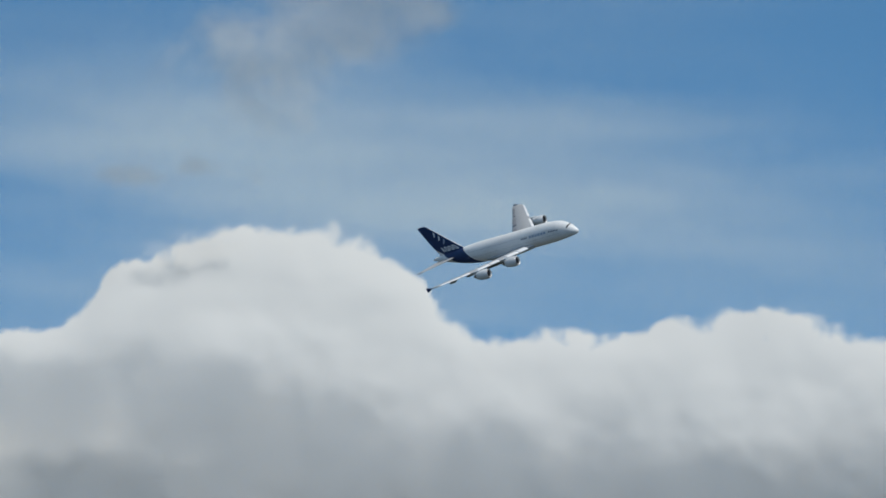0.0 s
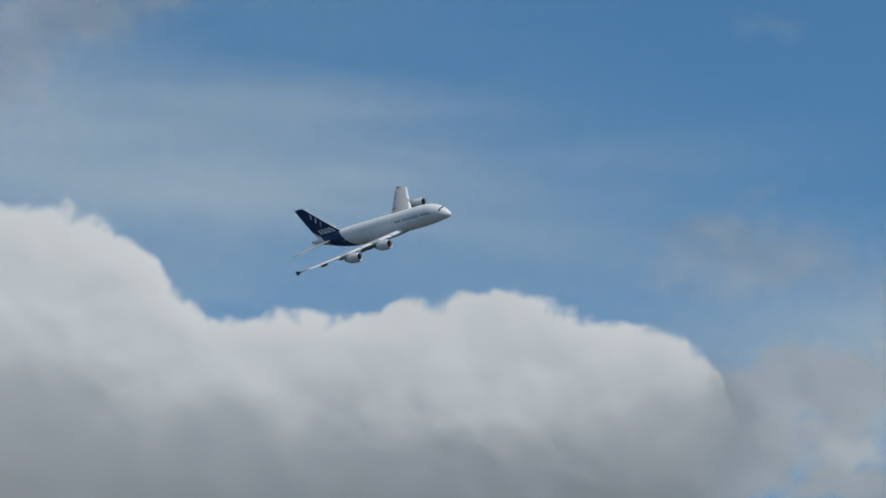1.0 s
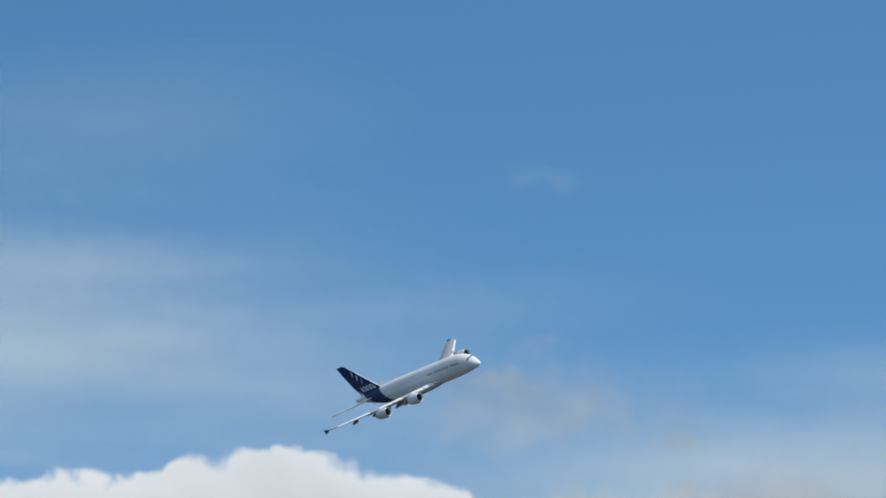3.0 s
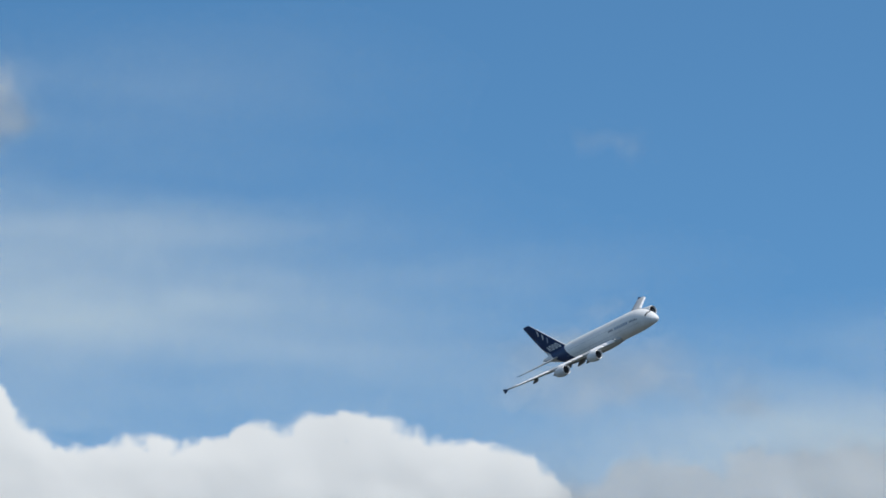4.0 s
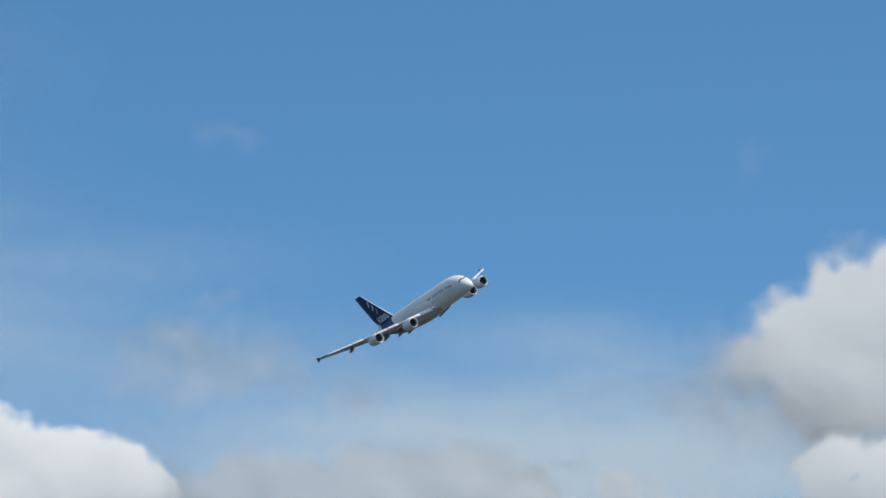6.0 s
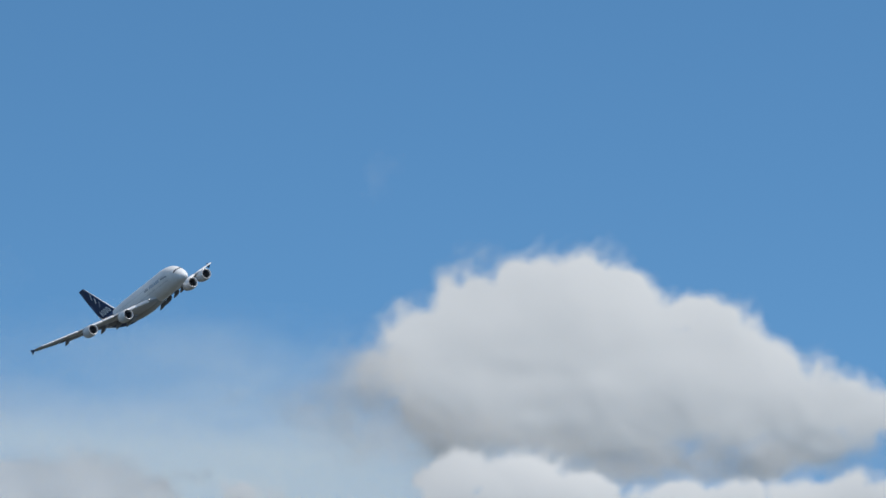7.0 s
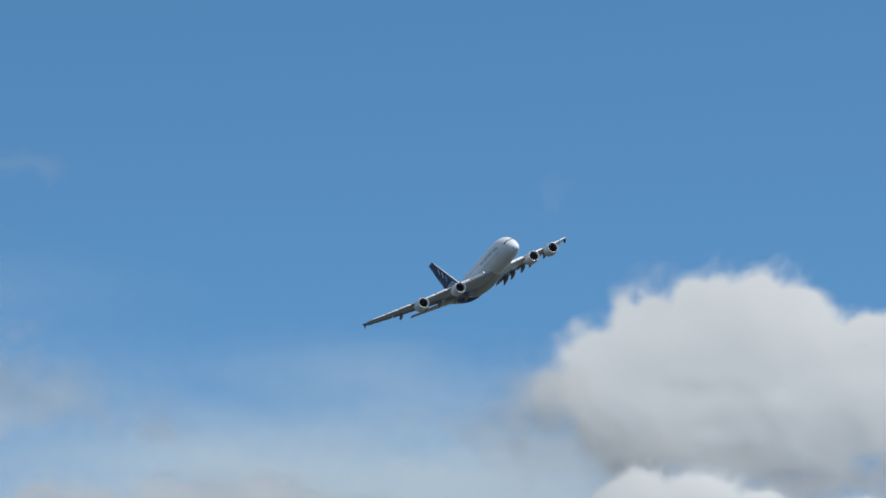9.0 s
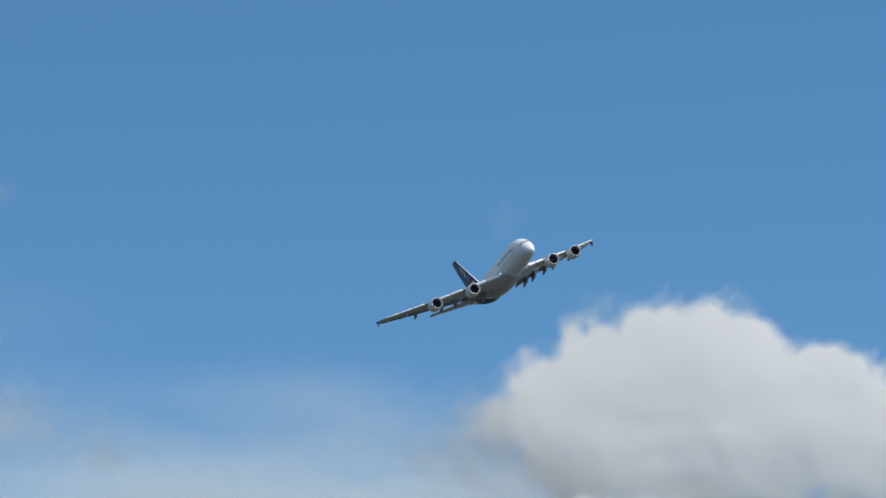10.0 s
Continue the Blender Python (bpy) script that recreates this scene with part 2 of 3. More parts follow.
def sheet(name, U, V, depth, dist, cover, density, mat, back, label, swell, pieces=()):
    """A body of cloud on the far sky: U, V in 1/10000 rad across and up, depth towards the camera in the same unit.
    swell: the height field of its billows, by whose slopes it takes the light; pieces: name, label and middle of its parts."""
    keep = cover > 0.012
    rows, cols = U.shape
    idx = -np.ones(U.shape, int)
    cell = keep[:-1, :-1] | keep[1:, :-1] | keep[:-1, 1:] | keep[1:, 1:]
    used = np.zeros(U.shape, bool)
    for a, b in ((0, 0), (1, 0), (0, 1), (1, 1)):
        used[a:rows - 1 + a, b:cols - 1 + b] |= cell
    idx[used] = np.arange(used.sum())
    az, el = U[used] / FOCAL, SKY_EL + V[used] / FOCAL
    way = np.stack([np.sin(az) * np.cos(el), np.cos(az) * np.cos(el), np.sin(el)], 1)
    right = np.stack([np.cos(az), -np.sin(az), 0 * az], 1)
    up = np.cross(right, way)
    unit = dist / FOCAL
    gv, gu = np.gradient(swell, U[0, 1] - U[0, 0])
    gv = np.minimum(gv, 0.16)          # slope capped, standing in for scattered light on the undersides
    nor = -way - 0.55 * gu[used][:, None] * right - gv[used][:, None] * up
    nor /= np.linalg.norm(nor, axis=1)[:, None]

    def place(sign):
        return way * (dist - sign * depth[used] * unit)[:, None] + np.array(EYE)
    i, j = np.nonzero(cell)
    quads = np.stack([idx[i, j], idx[i, j + 1], idx[i + 1, j + 1], idx[i + 1, j]], 1)
    verts, faces = place(1), quads
    cov, den = cover[used], np.full(used.sum(), density)
    if back:
        verts = np.concatenate([verts, place(-7)])
        faces = np.concatenate([quads, quads[:, ::-1] + used.sum()])
        cov, den = np.concatenate([cov, smoothstep(0.9, 1.0, cov)]), np.concatenate([den, den])
        nor = np.concatenate([nor, nor + 2 * way * np.sum(-nor * way, 1)[:, None]])
    origin = verts.mean(0)

    def body(title, faces):
        seen, flat = np.unique(faces.ravel(), return_inverse=True)
        me = bpy.data.meshes.new(title)
        me.vertices.add(len(seen)), me.loops.add(faces.size), me.polygons.add(len(faces))
        me.vertices.foreach_set("co", (verts[seen] - origin).ravel())
        me.loops.foreach_set("vertex_index", flat.ravel())
        me.polygons.foreach_set("loop_start", np.arange(0, faces.size, 4))
        me.polygons.foreach_set("use_smooth", np.ones(len(faces), bool))
        me.update(calc_edges=True)
        for key, val in (("cover", cov), ("most", den)):
            me.attributes.new(key, "FLOAT", "POINT").data.foreach_set("value", val[seen].astype(np.float32))
        me.attributes.new("swell", "FLOAT_VECTOR", "POINT").data.foreach_set("vector", nor[seen].astype(np.float32).ravel())
        me.materials.append(mat)
        return new(title, me)
    if not pieces:
        ob = body(name, faces)
    else:
        ob = new(name)
        uu, vv = np.concatenate([U[i, j]] * (2 if back else 1)), np.concatenate([V[i, j]] * (2 if back else 1))
        uu, vv = uu + 40 * fbm(uu, vv, 150, 3, 91), vv + 40 * fbm(uu, vv, 150, 3, 95)
        near = np.argmin([np.hypot(uu - u, vv - v) for _, _, u, v in pieces], 0)
        for k, (title, words, u, v) in enumerate(pieces):
            bit = body(title, faces[near == k])
            bit.parent, bit["label"] = ob, words
    ob.location = origin
    return tagged(ob, label, "cloud")


def smoothstep(a, b, x):
    t = np.clip((x - a) / (b - a), 0, 1)
    return t * t * (3 - 2 * t)


def soften(a, cells):
    """Running mean over both axes, twice."""
    k = 2 * cells + 1
    for axis in (0, 1, 0, 1):
        c = np.cumsum(np.insert(np.pad(a, [(cells, cells) if i == axis else (0, 0) for i in (0, 1)], mode="edge"), 0, 0, axis=axis), axis=axis)
        a = (np.take(c, np.arange(k, c.shape[axis]), axis=axis) - np.take(c, np.arange(0, c.shape[axis] - k), axis=axis)) / k
    return a


def cloud(name, lobes, dist, seed, label, edge=38, fray=2.2, bump=1.0, base=-300, top=60, low=0.0, high=0.35, melt=None, rag=1.0, lee=None, pieces=()):
    """A heap of rounded lobes (x, y, rx, ry) grown into each other, with billows on billows."""
    step = 3.5
    x0, x1 = min(a - c for a, b, c, d in lobes) - 70, max(a + c for a, b, c, d in lobes) + 70
    y0, y1 = min(b - d for a, b, c, d in lobes) - 70, max(b + d for a, b, c, d in lobes) + 70
    U, V = np.meshgrid(np.arange(x0, x1, step), np.arange(y0, y1, step))
    wu = U + 14 * fbm(U, V, 170, 2, seed) + 6 * fbm(U, V, 60, 4, seed + 11)
    wv = V + 12 * fbm(U, V, 170, 2, seed + 5) + 6 * fbm(U, V, 60, 4, seed + 17)
    k, acc = 0.04, 0
    for a, b, c, d in lobes:
        r = np.sqrt(((wu - a) / c) ** 2 + ((wv - b) / d) ** 2)
        acc = acc + np.exp(np.clip((1 - r) * min(c, d), -150, 400) * k)
    F = np.log(acc + 1e-9) / k
    torn = smoothstep(-0.25, 0.5, fbm(U, V, 130, 2, seed + 37))          # some stretches firm, some torn to wisps
    F = F + 6 * fbm(wu, wv, 130, 3, seed + 23, 0.5, True) + rag * (4 + 11 * torn) * fbm(wu - 0.35 * wv, wv * 0.85, 44, 5, seed + 31, 0.56)
    soft = soften(F, 6)
    gv, gu = np.gradient(soft, step)
    under = smoothstep(-0.3, 0.7, gv / (np.hypot(gv, gu) + 0.02)) * smoothstep(70, 20, soft)      # undersides fray out
    cover = smoothstep(0, 1, (F + 8) / (edge * (0.75 + 0.9 * torn) * (1 + fray * under)))
    if melt:                                                              # the base dissolves at one level
        cover = cover * smoothstep(melt[0] - melt[1], melt[0] + melt[1], V + 55 * fbm(U * 0.6, V, 160, 4, seed + 53))
    if lee:                                                               # thinned out on one side
        cover = cover * (0.3 + 0.7 * smoothstep(lee[0], lee[1], U + lee[2] * V + 60 * fbm(U, V, 120, 4, seed + 61)))
    G = np.maximum(soften(F, 11) + 14, 0)
    crest = np.where(soft > 0, V, base + 40).max(0)                         # the crown's line, evened out
    crest = soften(np.repeat(crest[None, :], 3, 0), 45)[1]
    span = np.maximum(0.5 * (crest + top), base + 60) - base
    rel = np.clip((V - base) / span, 0, 1.4)                                # shading slope graded by height: brightens the crown, darkens the base
    fall = np.where(V < base, V - base, 0)
    swell = 6 * (120 * (1 - np.exp(-G / 120))) ** 0.5 - (low * rel + 0.5 * (high - low) * rel ** 2) * span - low * fall
    swell = swell + bump * smoothstep(-10, 50, G) * (3.2 * fbm(wu, wv, 210, 4, seed + 41, 0.44, True) + 2.4 * fbm(wu, wv, 110, 4, seed + 47, 0.42) + 0.3 * fbm(wu, wv, 44, 4, seed + 59))
    swell = soften(swell, 2)
    return sheet(name, U, V, 0.14 * soften(G, 5), dist, cover, 1.0, M_CLOUD, True, label, swell, pieces)


def haze(name, blobs, dist, seed, density, label, size=150, rough=0.8, tilt=0.0, squash=1.0, mat=None, rise=0.05, firm=None):
    """Thin cloud without firm edges: soft blobs (x, y, rx, ry, weight) torn by turbulence."""
    x0, x1 = min(a - 2.6 * c for a, b, c, d, w in blobs), max(a + 2.6 * c for a, b, c, d, w in blobs)
    y0, y1 = min(b - 2.6 * d for a, b, c, d, w in blobs), max(b + 2.6 * d for a, b, c, d, w in blobs)
    step = max(5, (x1 - x0) / 360)
    U, V = np.meshgrid(np.arange(x0, x1, step), np.arange(y0, y1, step))
    wu = U + 0.3 * size * fbm(U * squash, V, size, 4, seed)
    wv = V + 0.25 * size * fbm(U * squash, V, size, 4, seed + 3)
    total = 0
    for a, b, c, d, w in blobs:
        total = total + w * np.exp(-((wu - a) / c) ** 2 - ((wv - b) / d) ** 2)
    tear = 1 + rough * fbm(U * squash, V + 0.08 * U, size, 6, seed + 7, 0.55)
    total = total * 0.5 * (tear + np.sqrt(tear ** 2 + 0.06))
    cover = smoothstep(firm[0], firm[1], total) if firm else 1 - np.exp(-1.1 * total ** 1.3)
    rim = np.minimum(np.minimum(U - x0, U.max() - U), np.minimum(V - y0, V.max() - V))
    cover = cover * smoothstep(0, 0.25 * (y1 - y0), rim)
    swell = rise * size * soften(fbm(U * squash, V, 1.2 * size, 3, seed + 15), 2) - tilt * V
    return sheet(name, U, V, 3 * soften(cover, 4), dist, cover, density, mat or M_THIN, False, label, swell)


# big heaped bank with a high rounded head
cloud("cumulus_cloud", [(-2420, -372, 160, 120), (-2300, -326, 90, 80), (-2210, -285, 60, 60), (-2115, -210, 70, 80), (-2050, -190, 60, 70), (-1955, -110, 60, 60), (-1890, -168, 55, 60), (-1810, -160, 80, 100),
                        (-1745, -145, 60, 90), (-1690, -221, 50, 80), (-1645, -246, 45, 80), (-1605, -493, 40, 80), (-1560, -311, 50, 70), (-1480, -362, 90, 70), (-1400, -317, 90, 70), (-1310, -336, 90, 70),
                        (-1220, -339, 80, 70), (-1154, -291, 40, 60), (-1090, -342, 60, 60), (-1038, -308, 35, 55), (-1000, -322, 36, 50), (-965, -280, 40, 60), (-900, -326, 60, 70), (-830, -352, 70, 70),
                        (-760, -390, 65, 70), (-700, -360, 60, 75), (-650, -468, 45, 70), (-2250, -470, 420, 200), (-1890, -340, 260, 170), (-1500, -480, 500, 170), (-1050, -470, 420, 170), (-790, -470, 200, 150)], 4400, 3,
      "large white heaped cloud bank with a domed head and grey base", edge=21, fray=0.6, base=-640, top=-40, low=-0.08, high=0.54, bump=1.15, rag=0.6, lee=(-420, -520, -0.3),
      pieces=[("cloud_dome", "bright domed head of the bank", -1830, -180), ("cloud_shoulder", "white heaped shoulder", -1330, -330), ("cloud_shoulder", "white heaped shoulder", -850, -330),
              ("cloud_shoulder", "white heaped shoulder", -2330, -330), ("cloud_base", "grey shaded base", -2000, -560), ("cloud_base", "grey shaded base", -1200, -580)])
# bright heap on the other side of the gap
cloud("cumulus_cloud", [(445, -150, 65, 70), (485, -90, 50, 60), (530, -90, 45, 60), (585, -36, 50, 70), (645, -35, 60, 80), (720, -16, 75, 100), (790, -24, 75, 110), (850, -60, 60, 90),
                        (910, -82, 60, 80), (970, -165, 80, 90), (1040, -84, 70, 80), (1100, -284, 50, 70), (1160, -185, 60, 60), (1220, -193, 60, 50), (1290, -223, 70, 50), (500, -140, 85, 60), (660, -105, 150, 85), (810, -80, 120, 90), (600, -205, 200, 100),
                        (820, -200, 250, 140), (1020, -220, 200, 120), (1220, -265, 170, 70), (760, -270, 300, 80), (1080, -285, 280, 70)], 4350, 5,
      "tall white cumulus cloud with ragged crown and flat grey base", edge=38, fray=1.0, bump=0.8, base=-360, low=-0.1, high=0.6, melt=(-330, 60), rag=0.6, lee=(290, 450, 0.25),
      pieces=[("cloud_crown", "bright ragged crown", 740, -30), ("cloud_shoulder", "white sloping shoulder", 1130, -150), ("cloud_shoulder", "soft dissolving shoulder", 430, -160), ("cloud_base", "flat grey base", 800, -300)])
# lower heap under it
cloud("cumulus_cloud", [(540, -376, 50, 60), (600, -319, 60, 60), (670, -390, 60, 60), (700, -334, 30, 40), (760, -398, 60, 60), (830, -416, 60, 50), (900, -393, 80, 50),
                        (1000, -429, 90, 60), (1120, -409, 100, 60), (1250, -462, 100, 60), (1320, -372, 90, 60), (640, -450, 160, 110), (900, -470, 250, 100), (1150, -470, 250, 100)], 4280, 9,
      "low white cumulus cloud cut off by the haze", edge=38, base=-500, top=-270, low=0.0, high=0.4, bump=0.7)
# grey layer before the bank's foot; low blobs stand in for its base shade
haze("stratocumulus_cloud", [(-2330, -360, 200, 95, 1.6), (-2080, -350, 170, 85, 1.6), (-1860, -420, 200, 90, 1.2), (-1620, -490, 220, 80, 1.3), (-1330, -525, 260, 80, 1.2), (-1000, -545, 260, 85, 1.1), (-690, -490, 130, 110, 0.9), (-600, -450, 70, 90, 1.2), (-2100, -540, 480, 80, 1.7), (-1500, -570, 500, 60, 1.0)], 4265, 71, 0.75,
     "soft grey layer of cloud before a bright bank, doubling as its base shade", 190, 0.55, -0.26)
# flat grey cloud in the gap, and a pale puff at its end
haze("stratocumulus_cloud", [(-540, -405, 110, 60, 1.3), (-400, -378, 140, 62, 1.5), (-240, -366, 150, 60, 1.6), (-90, -350, 110, 60, 1.5), (0, -378, 60, 34, 1.2), (20, -425, 90, 28, 0.8), (-600, -500, 150, 80, 1.3), (-470, -545, 130, 45, 1.3), (-340, -565, 90, 36, 1.0)], 4550, 13, 0.84,
     "flat soft grey cloud with frayed edges", 140, 0.7, 0.08, rise=0.04, firm=(0.12, 1.35))
haze("cloud_puff", [(190, -372, 36, 34, 1.5), (215, -415, 80, 46, 1.5), (330, -430, 110, 45, 1.0), (130, -440, 80, 36, 1.0)], 4500, 17, 0.85, "small pale puff of broken cloud", 80, 0.8, 0.3, firm=(0.2, 1.1))
haze("cloud_puff", [(-375, -497, 46, 26, 1.5), (-250, -520, 60, 22, 1.4), (-150, -505, 70, 18, 0.7)], 4480, 47, 0.85, "small pale puff of broken cloud", 70, 0.8, 0.3, firm=(0.1, 1.2))
haze("cloud_puff", [(400, -150, 50, 66, 1.2), (350, -205, 70, 44, 1.2), (450, -245, 110, 36, 1.2), (600, -280, 170, 34, 1.1), (800, -315, 220, 34, 1.1), (1050, -325, 240, 36, 1.1)], 4340, 19, 0.72, "soft grey fringe of dissolving cloud", 90, 0.7, 0.0)
# grey rags
haze("cloud_rag", [(-1780, 270, 150, 90, 1.3), (-1700, 350, 150, 100, 1.1), (-1900, 175, 60, 80, 1.0), (-1940, 250, 110, 60, 0.9), (-1640, 320, 80, 80, 0.8), (-2050, 245, 50, 30, 0.6)], 4250, 21, 0.62, "ragged grey scrap of thin cloud", 170, 0.8, -0.06, rise=0.05, firm=(0.0, 1.9))
haze("cloud_rag", [(-2130, 50, 60, 22, 1.4), (-2025, 46, 70, 26, 1.5), (-1905, 46, 34, 16, 1.1)], 4260, 25, 0.55, "thin dark streak of ragged cloud", 90, 0.7, -0.45, firm=(0.0, 2.0))
haze("cloud_rag", [(-540, -100, 120, 44, 1.1), (-640, -95, 110, 36, 0.7), (-450, -165, 150, 50, 0.9), (-690, -165, 130, 40, 0.7), (-340, -200, 90, 36, 0.8), (-500, -25, 70, 14, 0.7), (-440, -8, 50, 10, 0.6)], 4600, 29, 0.54, "ragged grey scrap of thin cloud", 160, 0.75, -0.06, rise=0.05, firm=(0.0, 1.8))
haze("cloud_rag", [(200, -186, 60, 16, 0.8), (290, -215, 60, 18, 1.0), (100, -330, 50, 22, 0.7)], 4590, 43, 0.4, "small dark scrap of thin cloud", 60, 0.9, -0.2, firm=(0.1, 1.4))
haze("cloud_wisp", [(-520, 262, 55, 24, 0.6), (-470, 235, 30, 22, 0.5)], 4620, 33, 0.25, "faint wisp of thin cloud", 60, 0.9)
haze("cloud_wisp", [(605, 66, 36, 15, 0.6), (560, 45, 24, 10, 0.4)], 4620, 35, 0.35, "faint wisp of thin cloud", 40, 0.9, 0.2)
haze("cloud_wisp", [(-2000, -72, 34, 16, 0.9), (-2060, -100, 50, 20, 0.7), (-1960, -80, 30, 12, 0.6)], 4390, 39, 0.6, "torn white wisp over a cloud's head", 50, 0.9, 0.4)

haze("cloud_wisp", [(420, 195, 24, 30, 0.6), (445, 225, 20, 14, 0.5)], 4620, 45, 0.12, "faint wisp of thin cloud", 40, 0.9, 0.2)

# thin high veil in long streaks
haze("high_veil", [(-2000, 100, 560, 260, 0.4), (-1750, -80, 700, 200, 0.4), (-1650, 40, 640, 130, 0.35), (-1080, -40, 520, 100, 0.37), (-900, 20, 380, 50, 0.14), (-900, -200, 480, 110, 0.26), (-1250, 330, 400, 150, 0.13), (-1290, 60, 300, 130, 0.36)], 4830, 51, 0.8,
     "thin white veil of high cloud in long streaks", 240, 0.7, 0.3, 0.15, M_VEIL, 0)
haze("high_veil", [(150, -260, 420, 140, 0.7), (120, -150, 400, 80, 0.26), (-60, -360, 560, 120, 0.7), (420, -400, 420, 130, 0.9), (330, -250, 240, 90, 0.45), (-500, -440, 480, 110, 0.4)], 4860, 61, 0.78,
     "pale white veil of haze low in the sky", 240, 0.6, 0.45, 0.22, M_VEIL, 0)

# ---------- the airliner: x forward, y to its left, z up; stations count from the nose ----------
S0 = 34.0
airliner = new("airliner")
tagged(airliner, "white four-engined double-deck airliner with a dark blue tail, banking in flight", "airplane")
RINGS = [(0.0, -1.72, 0.03, 0.03), (0.25, -1.67, 0.62, 0.62), (0.9, -1.43, 1.2, 1.27), (2.0, -0.92, 1.85, 2.08), (3.5, -0.34, 2.42, 2.8), (5.5, 0.12, 2.95, 3.48),
         (8, 0.42, 3.32, 3.97), (11, 0.54, 3.52, 4.27), (14, 0.58, 3.58, 4.36), (30, 0.58, 3.58, 4.36), (44, 0.58, 3.58, 4.38), (48, 0.62, 3.5, 4.28), (53, 0.88, 3.12, 3.85),
         (58, 1.32, 2.5, 3.08), (63, 1.92, 1.75, 2.16), (67, 2.4, 1.08, 1.28), (70, 2.68, 0.58, 0.68), (70.9, 2.76, 0.42, 0.46)]
RS = np.array(RINGS)


def ring_at(s):
    """Centre height and half sizes of the hull at a station, smooth between the rings."""
    i = int(np.clip(np.searchsorted(RS[:, 0], s) - 1, 0, len(RS) - 2))
    h = RS[i + 1, 0] - RS[i, 0]
    u = (s - RS[i, 0]) / h

    def slope(k):
        if k in (0, len(RS) - 1):
            a, b = (0, 1) if k == 0 else (-2, -1)
            return (RS[b, 1:] - RS[a, 1:]) / (RS[b, 0] - RS[a, 0])
        l, r = (RS[k, 1:] - RS[k - 1, 1:]) / (RS[k, 0] - RS[k - 1, 0]), (RS[k + 1, 1:] - RS[k, 1:]) / (RS[k + 1, 0] - RS[k, 0])
        return np.where(l * r <= 0, 0, 2 * l * r / (l + r + 1e-9))
    m0, m1, p0, p1 = slope(i) * h, slope(i + 1) * h, RS[i, 1:], RS[i + 1, 1:]
    return p0 * (2 * u**3 - 3 * u**2 + 1) + m0 * (u**3 - 2 * u**2 + u) + p1 * (3 * u**2 - 2 * u**3) + m1 * (u**3 - u**2)


def hull(s, a, out=0.0):
    """A point of the hull: station s, angle a from the top towards the left side (negative: right side)."""
    z, w, h = ring_at(s)
    return Vector((S0 - s, (w + out) * math.sin(a), z + (h + out) * math.cos(a)))


def loft(rings, closed=True, caps=True):
    bm = bmesh.new()
    vs = [[bm.verts.new(p) for p in r] for r in rings]
    n = len(vs[0])
    for a, b in zip(vs, vs[1:]):
        for i in range(n if closed else n - 1):
            bm.faces.new((a[i], a[(i + 1) % n], b[(i + 1) % n], b[i]))
    if caps:
        bm.faces.new(vs[0][::-1]), bm.faces.new(vs[-1])
    bmesh.ops.recalc_face_normals(bm, faces=bm.faces)
    return bm


stations = [0, .03, .08, .15, .25, .4, .6, .85, 1.15, 1.5, 2, 2.5, 3, 3.5, 4.2, 5, 6, 7, 8, 9.5, 11, 13] + list(np.arange(15, 44, 2.0)) + list(np.arange(44, 70.8, 1.0)) + [70.9]
fuselage = part("fuselage", loft([[hull(s, 2 * math.pi * i / 56) for i in range(56)] for s in stations]), M_BODY, airliner,
                "white painted hull, dark blue round the tail")


def lathe(profile, centre, mat, name, parent, label="", seg=40, tilt=0.0):
    """Turned body about the x axis: profile of (distance aft, radius)."""
    c = Vector(centre)
    turn = Matrix.Rotation(tilt, 3, "Y")
    rings = [[c + turn @ Vector((-s, r * math.sin(2 * math.pi * i / seg), r * math.cos(2 * math.pi * i / seg))) for i in range(seg)] for s, r in profile]
    return part(name, loft(rings, True, False), mat, parent, label)


def patch(name, corners, mat, parent, label="", thick=0.03, n=6):
    """A thin raised panel on the hull between stations and angles: (s, a) at four corners."""
    bm = bmesh.new()
    grid = []
    for i in range(n + 1):
        row = []
        for j in range(n + 1):
            u, v = i / n, j / n
            s = (corners[0][0] * (1 - u) + corners[1][0] * u) * (1 - v) + (corners[3][0] * (1 - u) + corners[2][0] * u) * v
            a = (corners[0][1] * (1 - u) + corners[1][1] * u) * (1 - v) + (corners[3][1] * (1 - u) + corners[2][1] * u) * v
            row.append(bm.verts.new(hull(s, a, thick)))
        grid.append(row)
    for i in range(n):
        for j in range(n):
            bm.faces.new((grid[i][j], grid[i + 1][j], grid[i + 1][j + 1], grid[i][j + 1]))
    bmesh.ops.recalc_face_normals(bm, faces=bm.faces)
    c = hull(corners[0][0], corners[0][1], -2)
    if sum((f.normal.dot(f.calc_center_median() - c) for f in bm.faces)) < 0:
        bmesh.ops.reverse_faces(bm, faces=bm.faces)
    return part(name, bm, mat, parent, label)


# cockpit windows: six panes round the nose
for side in (1, -1):
    for k in range(3):
        a0, a1 = radians(2 + 19 * k), radians(19.5 + 19 * k)
        f0, f1 = 2.35 + 0.3 * k, 2.35 + 0.3 * (k + 1)
        patch("cockpit_window", [(f0, side * a0), (f1, side * a1), (f1 + 0.45, side * a1 * 0.95), (f0 + 0.45, side * a0 * 0.95)], M_GLASS, fuselage, "dark cockpit window pane")

